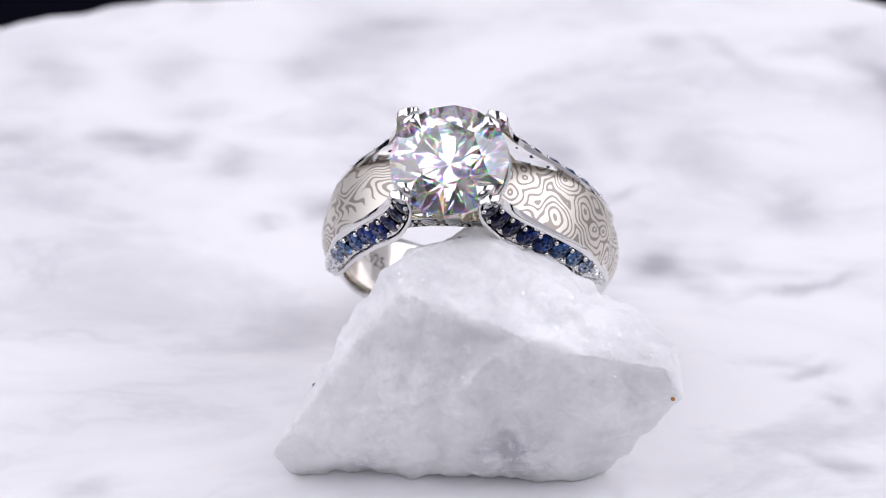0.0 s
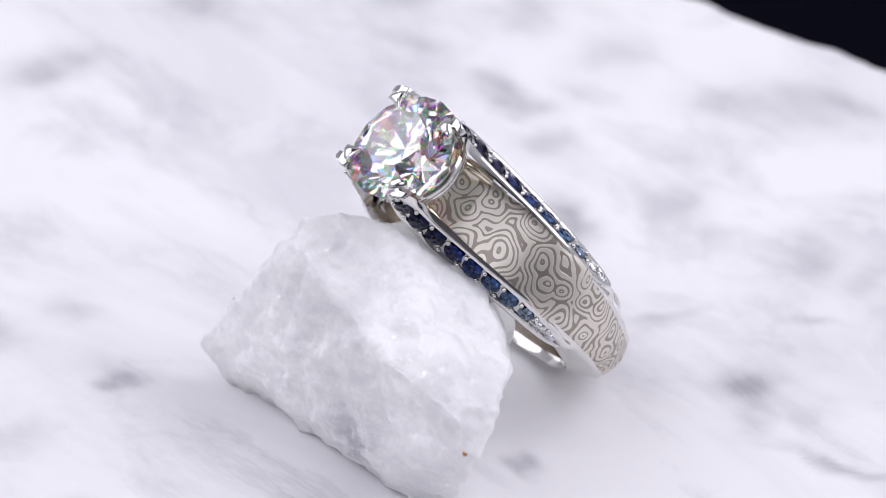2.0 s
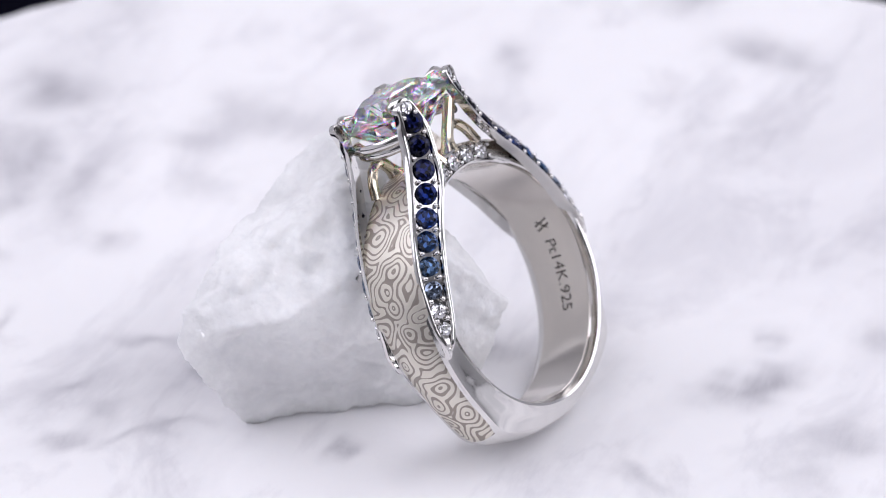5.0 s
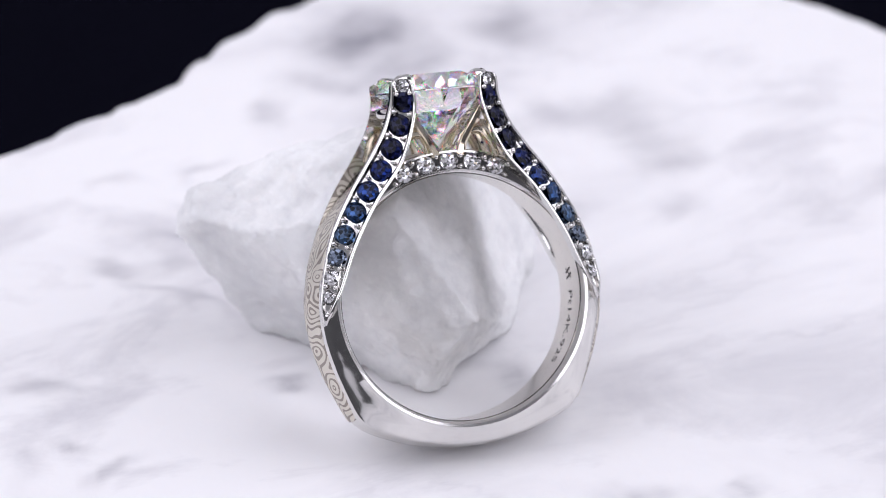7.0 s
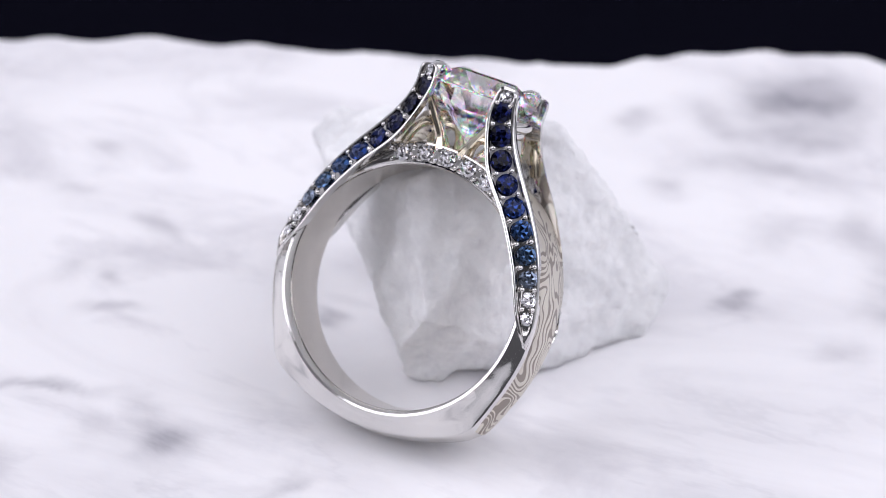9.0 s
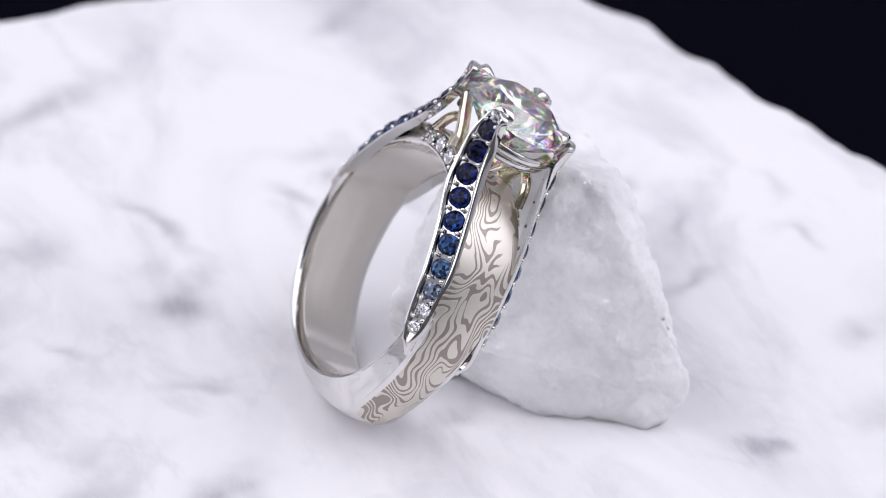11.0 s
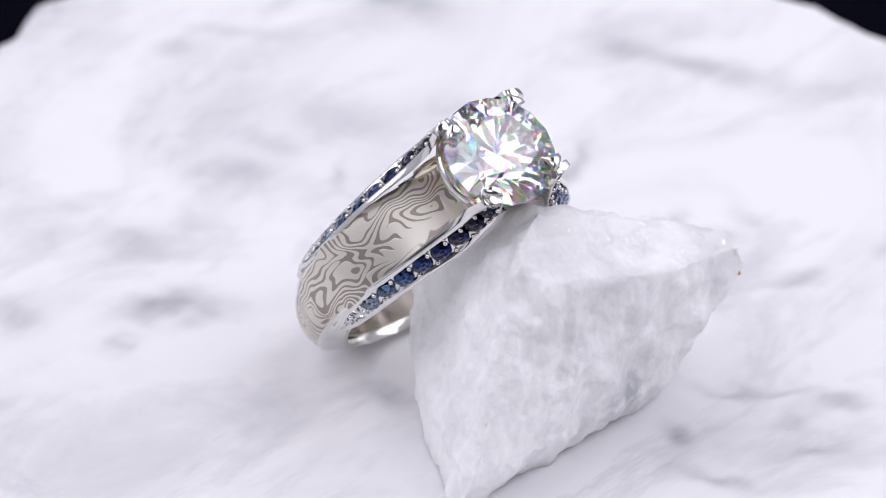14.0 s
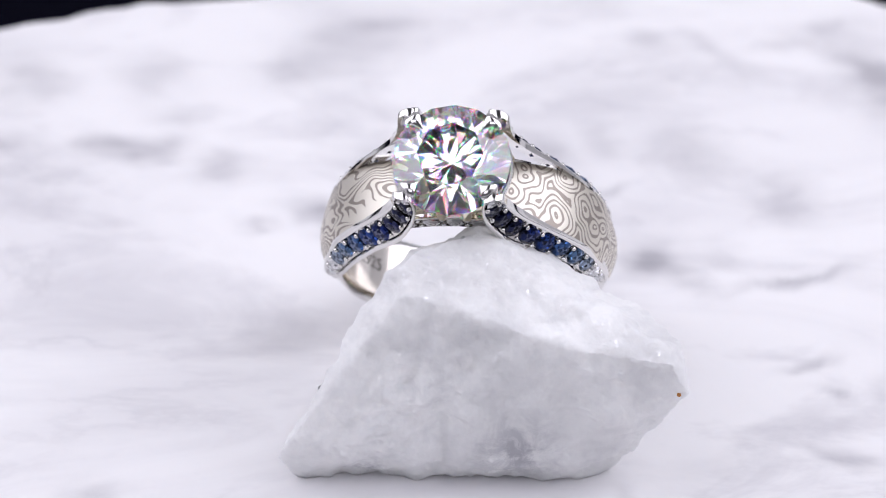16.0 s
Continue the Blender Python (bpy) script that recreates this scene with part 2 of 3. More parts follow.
def brilliant(radius, table, crown, girdle, pavilion, n=8):
    """A round brilliant: table, star, kite, girdle halves, pavilion mains and culet. Girdle at z = 0."""
    bm = bmesh.new()
    tau = math.tau

    def at(r, k, z):
        return bm.verts.new((r * math.cos(k * tau / (2 * n)), r * math.sin(k * tau / (2 * n)), z))
    tab = [at(table, 2 * k, crown) for k in range(n)]
    kite = [at(table + (radius - table) * 0.47, 2 * k + 1, crown * 0.56) for k in range(n)]
    top = [at(radius, k, girdle) for k in range(2 * n)]
    low = [at(radius, k, 0) for k in range(2 * n)]
    pav = [at(radius * 0.23, 2 * k + 1, -pavilion * 0.7875) for k in range(n)]
    culet = bm.verts.new((0, 0, -pavilion))
    bm.faces.new(tab)
    for k in range(n):
        l = (k + 1) % n
        bm.faces.new((tab[k], kite[k], tab[l]))
        bm.faces.new((tab[k], top[2 * k], kite[k]))
        bm.faces.new((tab[k], kite[k - 1], top[2 * k]))
        bm.faces.new((kite[k], top[2 * k], top[2 * k + 1]))
        bm.faces.new((kite[k], top[2 * k + 1], top[(2 * k + 2) % (2 * n)]))
        bm.faces.new((pav[k], low[2 * k + 1], low[2 * k]))
        bm.faces.new((pav[k], low[(2 * k + 2) % (2 * n)], low[2 * k + 1]))
        bm.faces.new((culet, pav[k], low[2 * k], pav[k - 1]))
    for k in range(2 * n):
        l = (k + 1) % (2 * n)
        bm.faces.new((low[k], low[l], top[l], top[k]))
    return bm


# -------------------------------------------------------------- structure
def ground_and_walls():
    # white ground beyond the cloth is unseen, added to brighten stone and metal
    bm = bmesh.new()
    bmesh.ops.create_grid(bm, x_segments=4, y_segments=4, size=0.59)
    ob = new("ground", mesh_of("ground", bm, TENT))
    ob.location.z = -0.022
    tagged(ob, "unseen white floor added to brighten low reflections", "ground", kind="structure")
    # unseen panel under the roof, added so claws and stone reflect dark
    bm = bmesh.new()
    bmesh.ops.create_cube(bm, size=1, matrix=pose(0, -0.03, 0.655) @ Matrix.Diagonal((0.42, 0.52, 0.012, 1)))
    ob = new("overhead_panel", mesh_of("overhead_panel", bm, DARK_PANEL, False))
    tagged(ob, "unseen dark panel added overhead to darken reflections", "flap", kind="structure")
    bm = bmesh.new()
    bmesh.ops.create_grid(bm, x_segments=60, y_segments=60, size=0.15)
    for v in bm.verts:
        v.co.z = 0.0006 * noise.noise((v.co.x * 25, v.co.y * 25, 4))
    bmesh.ops.solidify(bm, geom=bm.faces[:], thickness=0.002)
    ob = new("black_cloth", mesh_of("black_cloth", bm, CLOTH))
    ob.location.z = -0.0195
    tagged(ob, "matt black cloth spread under the marble slab", "cloth")
    for name, x, y, z, sx, sy, sz in (("wall_north", 0, 0.60, 0.322, 1.24, 0.02, 0.68), ("wall_south", 0, -0.60, 0.322, 1.24, 0.02, 0.68),
                                      ("wall_east", 0.60, 0, 0.322, 0.02, 1.18, 0.68), ("wall_west", -0.60, 0, 0.322, 0.02, 1.18, 0.68),
                                      ("ceiling", 0, 0, 0.672, 1.24, 1.24, 0.02)):
        bm = bmesh.new()
        bmesh.ops.create_cube(bm, size=1, matrix=pose(x, y, z) @ Matrix.Diagonal((sx, sy, sz, 1)))
        # the unseen south wall is kept dark to deepen reflections in metal and stone
        ob = new(name, mesh_of(name, bm, DARK_BACK if name == "wall_south" else TENT, False))
        tagged(ob, "unseen dark wall added behind the camera to darken reflections" if name == "wall_south" else "white fabric side of the light tent",
               "wall" if name != "ceiling" else "ceiling", kind="structure")


# rim of the slab: bearing in degrees and radius in millimetres
RIM = [(-160, 60.2), (-142, 61.8), (-118, 61.6), (-110, 58.4), (-105, 56.8), (-98, 53.5), (-92, 50.4), (-88, 48.0), (-84, 45.6), (-78, 44.4),
       (-66, 44.5), (-57, 46.0), (-47, 49.4), (-38, 54.0), (-31, 57.9), (-27, 61.5), (-23, 65.5), (-18, 65), (-13, 62.3), (-9, 58.8), (-3, 58.2),
       (8, 60.2), (15, 61.6), (34, 63), (55, 65), (76, 61.9), (82, 58.3), (88, 57.2), (97, 56.1), (106, 56.3), (118, 58.5), (127, 60.5), (136, 63.2), (160, 66), (180, 64)]


def rim_radius(deg):
    """Smooth periodic radius of the slab's broken rim."""
    deg = (deg + 160) % 360 - 160
    pts = RIM + [(RIM[0][0] + 360, RIM[0][1])]
    for (a, ra), (b, rb) in zip(pts, pts[1:]):
        if a <= deg <= b:
            u = (deg - a) / (b - a)
            u = u * u * (3 - 2 * u)
            return ra + (rb - ra) * u
    return 60.0


STREAKS = []


def streak(x, y, angle, length, width, strength):
    """A grey vein on the slab, the broadest with shade painted in: centre in millimetres, bearing, half length, half
    width, depth of grey.
    """
    STREAKS.append((x, y, math.cos(radians(angle)), math.sin(radians(angle)), length * 1.25, width * 1.4, strength))


def vein_at(x, y):
    wx = x + 2.4 * noise.noise((x * 0.16, y * 0.16, 3)) + 0.8 * noise.noise((x * 0.6, y * 0.6, 9))
    wy = y + 2.4 * noise.noise((x * 0.16, y * 0.16, 7)) + 0.8 * noise.noise((x * 0.6, y * 0.6, 14))
    v = 0.0
    for sx, sy, c, s, ln, wd, k in STREAKS:
        a, b = ((wx - sx) * c + (wy - sy) * s) / ln, ((wy - sy) * c - (wx - sx) * s) / wd
        d = a * a + b * b
        if d < 6:
            v += k * math.exp(-d)
    return v


def slab():
    bm = bmesh.new()
    layer = bm.verts.layers.float.new("vein")
    seg, rows = 420, 116
    top = []
    centre = bm.verts.new((0, 0, 0))
    for i in range(1, rows + 1):
        f = (i / rows)
        ring = []
        for j in range(seg):
            az = j / seg * 360
            a = radians(az)
            rough = 0.35 * noise.noise((math.cos(a) * 12, math.sin(a) * 12, 2)) + 0.25 * noise.noise((math.cos(a) * 34, math.sin(a) * 34, 5))
            r = (rim_radius(az) + rough) * f
            x, y = r * math.cos(a), r * math.sin(a)
            edge = max(0.0, (f - 0.965) / 0.035)
            z = -0.9 * edge ** 2.5 * (1 + 0.6 * noise.noise((x * 0.4, y * 0.4, 1)))
            v = bm.verts.new((x * MM, y * MM, z * MM))
            v[layer] = vein_at(x, y)
            ring.append(v)
        top.append(ring)
    centre[layer] = vein_at(0, 0)
    for j in range(seg):
        bm.faces.new((centre, top[0][j], top[0][(j + 1) % seg]))
    for a, b in zip(top, top[1:]):
        for j in range(seg):
            k = (j + 1) % seg
            bm.faces.new((a[j], b[j], b[k], a[k]))
    last = top[-1]
    for i in range(1, 9):
        ring = []
        for j in range(seg):
            q = top[-1][j].co
            out = Vector((q.x, q.y, 0)).normalized()
            n = noise.noise((q.x * 420, q.y * 420, i * 0.9)) * 0.9 + noise.noise((q.x * 1300, q.y * 1300, i * 2.1)) * 0.4
            ring.append(bm.verts.new(Vector((q.x, q.y, 0)) + out * (n * MM * (1 if i < 8 else 0)) + Vector((0, 0, -0.018 * i / 8 - (0.0009 * (1 - i / 8))))))
        for j in range(seg):
            k = (j + 1) % seg
            bm.faces.new((last[j], ring[j], ring[k], last[k]))
        last = ring
    bm.faces.new(last[::-1])
    ob = new("marble_slab", mesh_of("marble_slab", bm, SLAB, True, 70))
    return tagged(ob, "white grey-veined marble slab with rough broken edges", "stone slab")


# ------------------------------------------------------------------- rock
# faces of the broken rock: bearing and rise of the outward normal, distance from the turntable's axis point in millimetres
ROCK_FACES = [(123.1, 48.4, 8.5), (35.3, -17.7, 2.47), (168.1, 50.2, 13.5), (49.7, 16.1, 5.43), (36.9, -3.5, 4.92), (-97.1, 12.2, 15.06),
              (-69.7, 61.6, 18.24), (150.9, 20.1, 4.66), (147.4, 3.3, 3.27), (121.1, -25.9, -0.04), (-149.8, 33.6, 15.9), (-91.2, -28.2, 10.21),
              (-90.3, -3.7, 12.95), (27.9, 57.9, 13.35), (-9.4, 20.1, 19.31), (-67.0, -25.6, 12.82), (-170.2, -39.5, 9.2)]


def rock():
    bm = bmesh.new()
    bmesh.ops.create_cube(bm, size=0.08, matrix=pose(0, 0, 0.04))
    for az, el, d in ROCK_FACES:
        n = Vector((math.cos(radians(el)) * math.cos(radians(az)), math.cos(radians(el)) * math.sin(radians(az)), math.sin(radians(el))))
        bmesh.ops.bisect_plane(bm, geom=bm.verts[:] + bm.edges[:] + bm.faces[:], plane_co=n * ((d + 0.2) * MM), plane_no=n, clear_outer=True)
        rim = [e for e in bm.edges if e.is_boundary]
        if rim:
            bmesh.ops.edgeloop_fill(bm, edges=rim)
    bmesh.ops.remove_doubles(bm, verts=bm.verts, dist=0.8 * MM)
    bmesh.ops.triangulate(bm, faces=bm.faces)
    for limit in (8, 4, 2, 1, 0.6, 0.36):
        for _ in range(2):
            long = [e for e in bm.edges if e.calc_length() > limit * MM]
            if long:
                bmesh.ops.subdivide_edges(bm, edges=long, cuts=1)
                bmesh.ops.triangulate(bm, faces=bm.faces)
    for _ in range(3):
        bmesh.ops.smooth_vert(bm, verts=bm.verts, factor=0.5, use_axis_x=True, use_axis_y=True, use_axis_z=True)
    bm.normal_update()
    for v in bm.verts:
        q = v.co * 1000
        chip = noise.voronoi(q * 0.33 + Vector((5, 2, 8)))[0]
        h = 0.42 * noise.fractal(q * 0.22, 1.0, 2.0, 3) + 0.31 * noise.fractal(q * 0.6, 0.85, 2.1, 4) + 0.035 * noise.noise(q * 2.6)
        h += 0.28 * (chip[1] - chip[0] - 0.5)
        v.co += v.normal * (h * MM)
        v.co.z = max(v.co.z, 0.0)
    spot = min((v.co.copy() for v in bm.verts), key=lambda c: (c - Vector((15.2, -13.6, 8.4)) * MM).length)
    ob = new("marble_rock", mesh_of("marble_rock", bm, ROCK, True, 70))
    bm = bmesh.new()
    bmesh.ops.create_icosphere(bm, subdivisions=2, radius=0.17 * MM)
    for v in bm.verts:
        v.co *= 1 + 0.5 * noise.noise(v.co * 6000)
    speck = part("rust_spot", bm, RUST, ob, "small orange-brown rust spot")
    speck.location = spot
    return tagged(ob, "rough broken chunk of sparkling white marble on the slab", "rock")


# ------------------------------------------------------------------- ring
HOLE = 8.5      # inner radius of the ring, millimetres


def band_profile(deg):
    """Outer radius and half width of the shank; deg counts from the stone, 180 is the foot."""
    pts = [(0, 9.85, 2.25), (22, 9.75, 2.25), (34, 10.0, 2.35), (50, 9.95, 2.5), (70, 10.15, 2.6), (90, 10.35, 2.58), (108, 10.45, 2.42),
           (122, 10.66, 2.36), (131, 11.02, 2.32), (135, 11.24, 2.3), (139, 11.2, 2.3), (150, 10.8, 2.28), (165, 10.46, 2.28), (180, 10.36, 2.28)]
    for (a, ra, wa), (b, rb, wb) in zip(pts, pts[1:]):
        if a <= deg <= b:
            u = (deg - a) / (b - a)
            return ra + (rb - ra) * u, wa + (wb - wa) * u
    return pts[-1][1:]


def smooth_profile(deg):
    """The same, with its corners eased over a few degrees."""
    got = [band_profile(abs(deg + k) if deg + k <= 180 else 360 - deg - k) for k in (-3, -1.5, 0, 1.5, 3)]
    wide = [band_profile(abs(deg + k) if deg + k <= 180 else 360 - deg - k)[1] for k in range(-14, 15, 2)]
    return sum(g[0] for g in got) / 5, sum(wide) / len(wide)


def section_drop(side):
    """How far the band's edges fall below its crown; side counts from the stone."""
    u = min(1.0, max(0.0, (side - 50) / 45))
    return 0.46 * u * u * (3 - 2 * u) - 0.2 * min(1.0, max(0.0, (side - 112) / 20))


def polar(deg, r, y):
    a = radians(deg)
    return Vector((r * math.sin(a), y, r * math.cos(a))) * MM


def shank(parent):
    bm = bmesh.new()
    rings = []
    for i in range(240):
        deg = i * 1.5
        side = deg if deg <= 180 else 360 - deg
        r, w = smooth_profile(side)
        b = 0.22
        sl = 0.3 * min(1.0, max(0.0, (side - 35) / 25)) + 0.18 * min(1.0, max(0.0, (side - 85) / 25))
        out = [(HOLE + 0.05, -w + b - sl * 0.5), (HOLE + 0.22, -w + 0.04 - sl), (HOLE + 0.4, -w - sl), (r - b, -w + sl), (r - b * 0.3, -w + b * 0.3 + sl), (r, -w + b + sl)]
        puff = 0.10 * min(1.0, max(0.0, (side - 95) / 20))
        (qa, ya), (qb, yb) = out[2], out[3]
        out[3:3] = [(qa + (qb - qa) * u, ya + (yb - ya) * u - puff * 4 * u * (1 - u)) for u in (0.25, 0.5, 0.75)]
        drop = section_drop(side)
        out = out[:3] + [(q - drop, y) for q, y in out[3:]]
        out += [(r - drop * 0.28, -w * 0.45), (r + 0.05, 0)]
        out += [(q, -y) for q, y in out[-2::-1]]
        out += [(HOLE, w * 0.5), (HOLE, 0), (HOLE, -w * 0.5)]
        rings.append([polar(deg, q, y) for q, y in out])
    loft(bm, rings, closed=True)
    return part("shank", bm, GOLD, parent, "polished white gold band with squared foot")


def tinted_inside(parent):
    # thin added sleeve; its warm tint stands in for brownish reflections inside the band
    bm = bmesh.new()
    rings = []
    for i in range(180):
        deg = i * 2.0
        w = band_profile(deg if deg <= 180 else 360 - deg)[1] - 0.22
        rings.append([polar(deg, q, y) for q, y in ((HOLE + 0.1, -w), (HOLE - 0.02, -w), (HOLE - 0.03, -w * 0.5), (HOLE - 0.03, 0),
                                                    (HOLE - 0.03, w * 0.5), (HOLE - 0.02, w), (HOLE + 0.1, w))])
    loft(bm, rings, closed=True)
    return part("tinted_inside", bm, GOLD_SATIN, parent, "inside of the band, brownish reflections tinted into its colour")


def mokume_inlay(parent, side):
    """Domed laminate panel on one shoulder, from under the stone down to the foot's corner."""
    bm = bmesh.new()
    rings = []
    n = 70
    for i in range(n + 1):
        deg = 9 + (134 - 9) * i / n
        r, w = smooth_profile(deg)
        base = r + 0.02
        lift = 0.05 if deg < 112 else 0.05 - 0.02 * (deg - 112) / 22
        r_out = max(base + 0.04, 10.14 if deg < 70 else base + lift * 0.8)
        half = 2.4 if deg < 60 else 2.4 - 0.6 * (deg - 60) / 74
        if deg < 36:
            half *= 0.84 + 0.16 * (deg - 9) / 27
        crown = w - 0.22 - 0.3 * min(1.0, max(0.0, (deg - 35) / 25)) - 0.18 * min(1.0, max(0.0, (deg - 85) / 25))
        if deg > 78:
            half = min(half, crown - 0.16)
        dip = section_drop(deg) * min(1.0, (half / crown) ** 2) + 0.06 * max(0.0, (deg - 124) / 10)
        outline = [(r - 0.6, -half), (r_out - 0.06 - dip, -half)]
        outline += [(r_out + 0.08 * (1 - (k / 5) ** 2) - dip * (k / 5) ** 2, half * k / 5.2) for k in range(-5, 6)]
        outline += [(r_out - 0.06 - dip, half), (r - 0.6, half)]
        rings.append([polar(deg * side, q, y) for q, y in outline])
    loft(bm, rings)
    return part("mokume_inlay", bm, MOKUME[side], parent, "grey and cream wood-grain patterned metal inlay")


# rims of one leg's face from prong to tip: x, z in millimetres
LEG_IN = [(2.8, 15.2), (2.35, 14.9), (2.28, 13.3), (2.85, 11.2), (3.75, 9.3), (5.6, 6.95), (7.3, 4.1), (8.45, 1.4), (9.2, -0.1), (9.6, -1.0)]
LEG_OUT = [(3.25, 15.2), (3.75, 14.9), (3.9, 13.6), (4.5, 11.9), (5.55, 10.2), (7.25, 7.8), (8.85, 4.9), (9.75, 1.9), (10.0, 0.3), (9.85, -1.1)]
STONES = [(3.03, 14.70, 0.50), (3.02, 13.65, 0.76), (3.55, 12.1, 0.76), (4.2, 10.55, 0.76), (5.1, 9.15, 0.76), (6.1, 7.82, 0.76),
          (7.1, 6.5, 0.74), (8.0, 5.05, 0.70), (8.68, 3.55, 0.62), (9.12, 2.2, 0.54), (9.42, 0.95, 0.47)]


def leg_face(z):
    """How far out the stone-set face of a leg lies, by height."""
    return 3.38 if z > 10 else 3.06 + 0.32 * (z - 5) / 5 if z > 5 else 2.82 + 0.24 * z / 5 if z > 0 else 2.82 + 0.42 * z


SLANT = 0.7     # the stone-set faces fall away outwards


def face_turn(x, z, sx, sy):
    """Turns a stone's axis square to the slanted face of its leg."""
    i = min(range(61), key=lambda k: (LEG_MID[k] - Vector((x, 0, z))).length)
    d = (LEG_MID[min(i + 1, 60)] - LEG_MID[max(i - 1, 0)]).normalized()
    out = Vector((-d.z, 0, d.x))
    n = (Vector((0, 1, 0)) + out * SLANT).normalized()
    return Vector((n.x * sx, n.y * sy, n.z)).to_track_quat("Z", "Y").to_matrix().to_4x4()


LEG_MID = [(a + b) / 2 for a, b in zip(curve_through([(x, 0, z) for x, z in LEG_IN], 60), curve_through([(x, 0, z) for x, z in LEG_OUT], 60))]


def leg(parent, sx, sy):
    bm = bmesh.new()
    inner = curve_through([(x, 0, z) for x, z in LEG_IN], 60)
    outer = curve_through([(x, 0, z) for x, z in LEG_OUT], 60)
    rings = []
    for i, (a, b) in enumerate(zip(inner, outer)):
        z = (a.z + b.z) / 2
        f = leg_face(z)
        w = (b - a).length
        rim = min(0.24, w * 0.35)
        depth = 0.85 if z > 9.5 else 0.85 + 0.4 * (9.5 - z) / 9.5
        open_up = min(1.0, max(0.0, (w - 0.5) / 0.5))
        cross = [(0, -depth), (0, -0.12), (0.05, -0.03), (0.11, 0), (rim - 0.06, 0), (rim, -0.06 * open_up), (rim + 0.01, -0.32 * open_up)]
        cross = [(min(u, w * 0.45), v) for u, v in cross]
        thin = 0.5 if z > 11 else 0.3 + 0.2 * max(0.0, (z - 8.5) / 2.5)
        cross += [(w - u, max(v, -thin)) for u, v in cross[::-1]]
        d = (b - a) / w
        k = SLANT * min(1.0, w / 1.2) * (1.0 if z < 13 else max(0.4, 1 - 0.35 * (z - 13)))
        rings.append([Vector(((a.x + d.x * u) * sx, (f + v - k * (u - w / 2)) * sy, a.z + d.z * u)) * MM for u, v in cross])
    loft(bm, rings)
    body = part("leg", bm, GOLD, parent, "polished white gold leg with bright-cut rims")
    # stones and the grains between them
    for k, (x, z, r) in enumerate(STONES):
        me = MELEE_MESH if k in (0, 9, 10) else SAPPHIRE_MESHES[k - 1]
        name = "small_diamond" if k in (0, 9, 10) else "sapphire"
        f = leg_face(z) - 0.14
        g = new(name, me)
        g.parent = body
        g.matrix_basis = Matrix.Translation(Vector((x * sx, f * sy, z)) * MM) @ face_turn(x, z, sx, sy) @ pose(0, 0, 0, random.uniform(-9, 9), random.uniform(-9, 9), 17 * k) @ Matrix.Scale(r, 4)
        tagged(g, "clear round diamond" if name == "small_diamond" else SAPPHIRE_LABELS[k - 1])
    for (xa, za, ra), (xb, zb, rb) in zip(STONES, STONES[1:]):
        d = Vector((xb - xa, 0, zb - za))
        side = Vector((-d.z, 0, d.x)).normalized()
        m = Vector(((xa + xb) / 2, 0, (za + zb) / 2))
        for s in (-1, 1):
            q = m + side * (s * (ra + rb) * 0.30)
            g = part("bead", BEAD_MESH, None, body)
            g.location = Vector((q.x * sx, (leg_face(q.z) - 0.05 - s * SLANT * (ra + rb) * 0.30) * sy, q.z)) * MM
    return body


def claw(parent, sx, sy):
    """Heart-shaped claw bent over the stone's girdle, pointing at the middle."""
    path = curve_through([(2.8, 2.62, 14.0), (2.86, 2.7, 14.6), (2.84, 2.66, 15.1), (2.58, 2.44, 15.36), (1.92, 1.82, 15.08)], 16)
    rings = []
    across = Vector((1, -1, 0)).normalized()
    for i, q in enumerate(path):
        u = i / 16
        d = (path[min(i + 1, 16)] - path[max(i - 1, 0)]).normalized()
        up = across.cross(d).normalized()
        w = 0.5 + 0.22 * min(1.0, u / 0.5) if u < 0.55 else 0.72 * (1 - ((u - 0.55) / 0.45) ** 1.3) + 0.02
        h = 0.28 if u < 0.5 else 0.28 - 0.17 * (u - 0.5) / 0.5
        ring = []
        lift = 1.0 + 0.9 * max(0.0, u - 0.35)
        for c, s in ((1, 0), (0.86, 0.5), (0.45, 0.86), (0, 1.12), (-0.45, 0.86), (-0.86, 0.5), (-1, 0), (-0.6, -0.8), (0.6, -0.8)):
            ring.append(q + across * (w * c) + up * (h * s * (lift if s > 0 else 1)))
        rings.append([Vector((v.x * sx, v.y * sy, v.z)) * MM for v in ring])
    bm = bmesh.new()
    loft(bm, rings)
    return part("claw", mesh_of("claw", bm, GOLD, True, 62), None, parent, "polished pointed claw")


def bridge(parent):
    """Arched bridge under the stone, five small diamonds along each face."""
    bm = bmesh.new()
    rings = []
    for i in range(41):
        deg = -29 + 58 * i / 40
        w = 2.42
        lo, hi = 8.62, 10.05
        out = [(lo, -w), (lo + 0.12, -w - 0.05), (lo + 0.15, -w + 0.16), (hi - 0.15, -w + 0.16), (hi - 0.12, -w - 0.05), (hi, -w)]
        out += [(q, -y) for q, y in out[::-1]]
        rings.append([polar(deg, q, y) for q, y in out])
    loft(bm, rings)
    ob = part("bridge", bm, GOLD, parent, "arched white gold bridge set with small diamonds")
    for sy in (-1, 1):
        for k in range(-2, 3):
            g = new("small_diamond", MELEE_MESH)
            g.parent = ob
            g.matrix_basis = Matrix.Translation(polar(k * 10.3, 9.33, 2.42 * sy)) @ pose(0, 0, 0, -90 * sy + random.uniform(-8, 8), random.uniform(-8, 8), 0) @ Matrix.Scale(0.62, 4)
            tagged(g, "clear round diamond")
        for k in range(-3, 3):
            for r in (8.95, 9.73):
                part("bead", BEAD_MESH, None, ob).location = polar(k * 10.3 + 5.15, r, 2.4 * sy)
    return ob


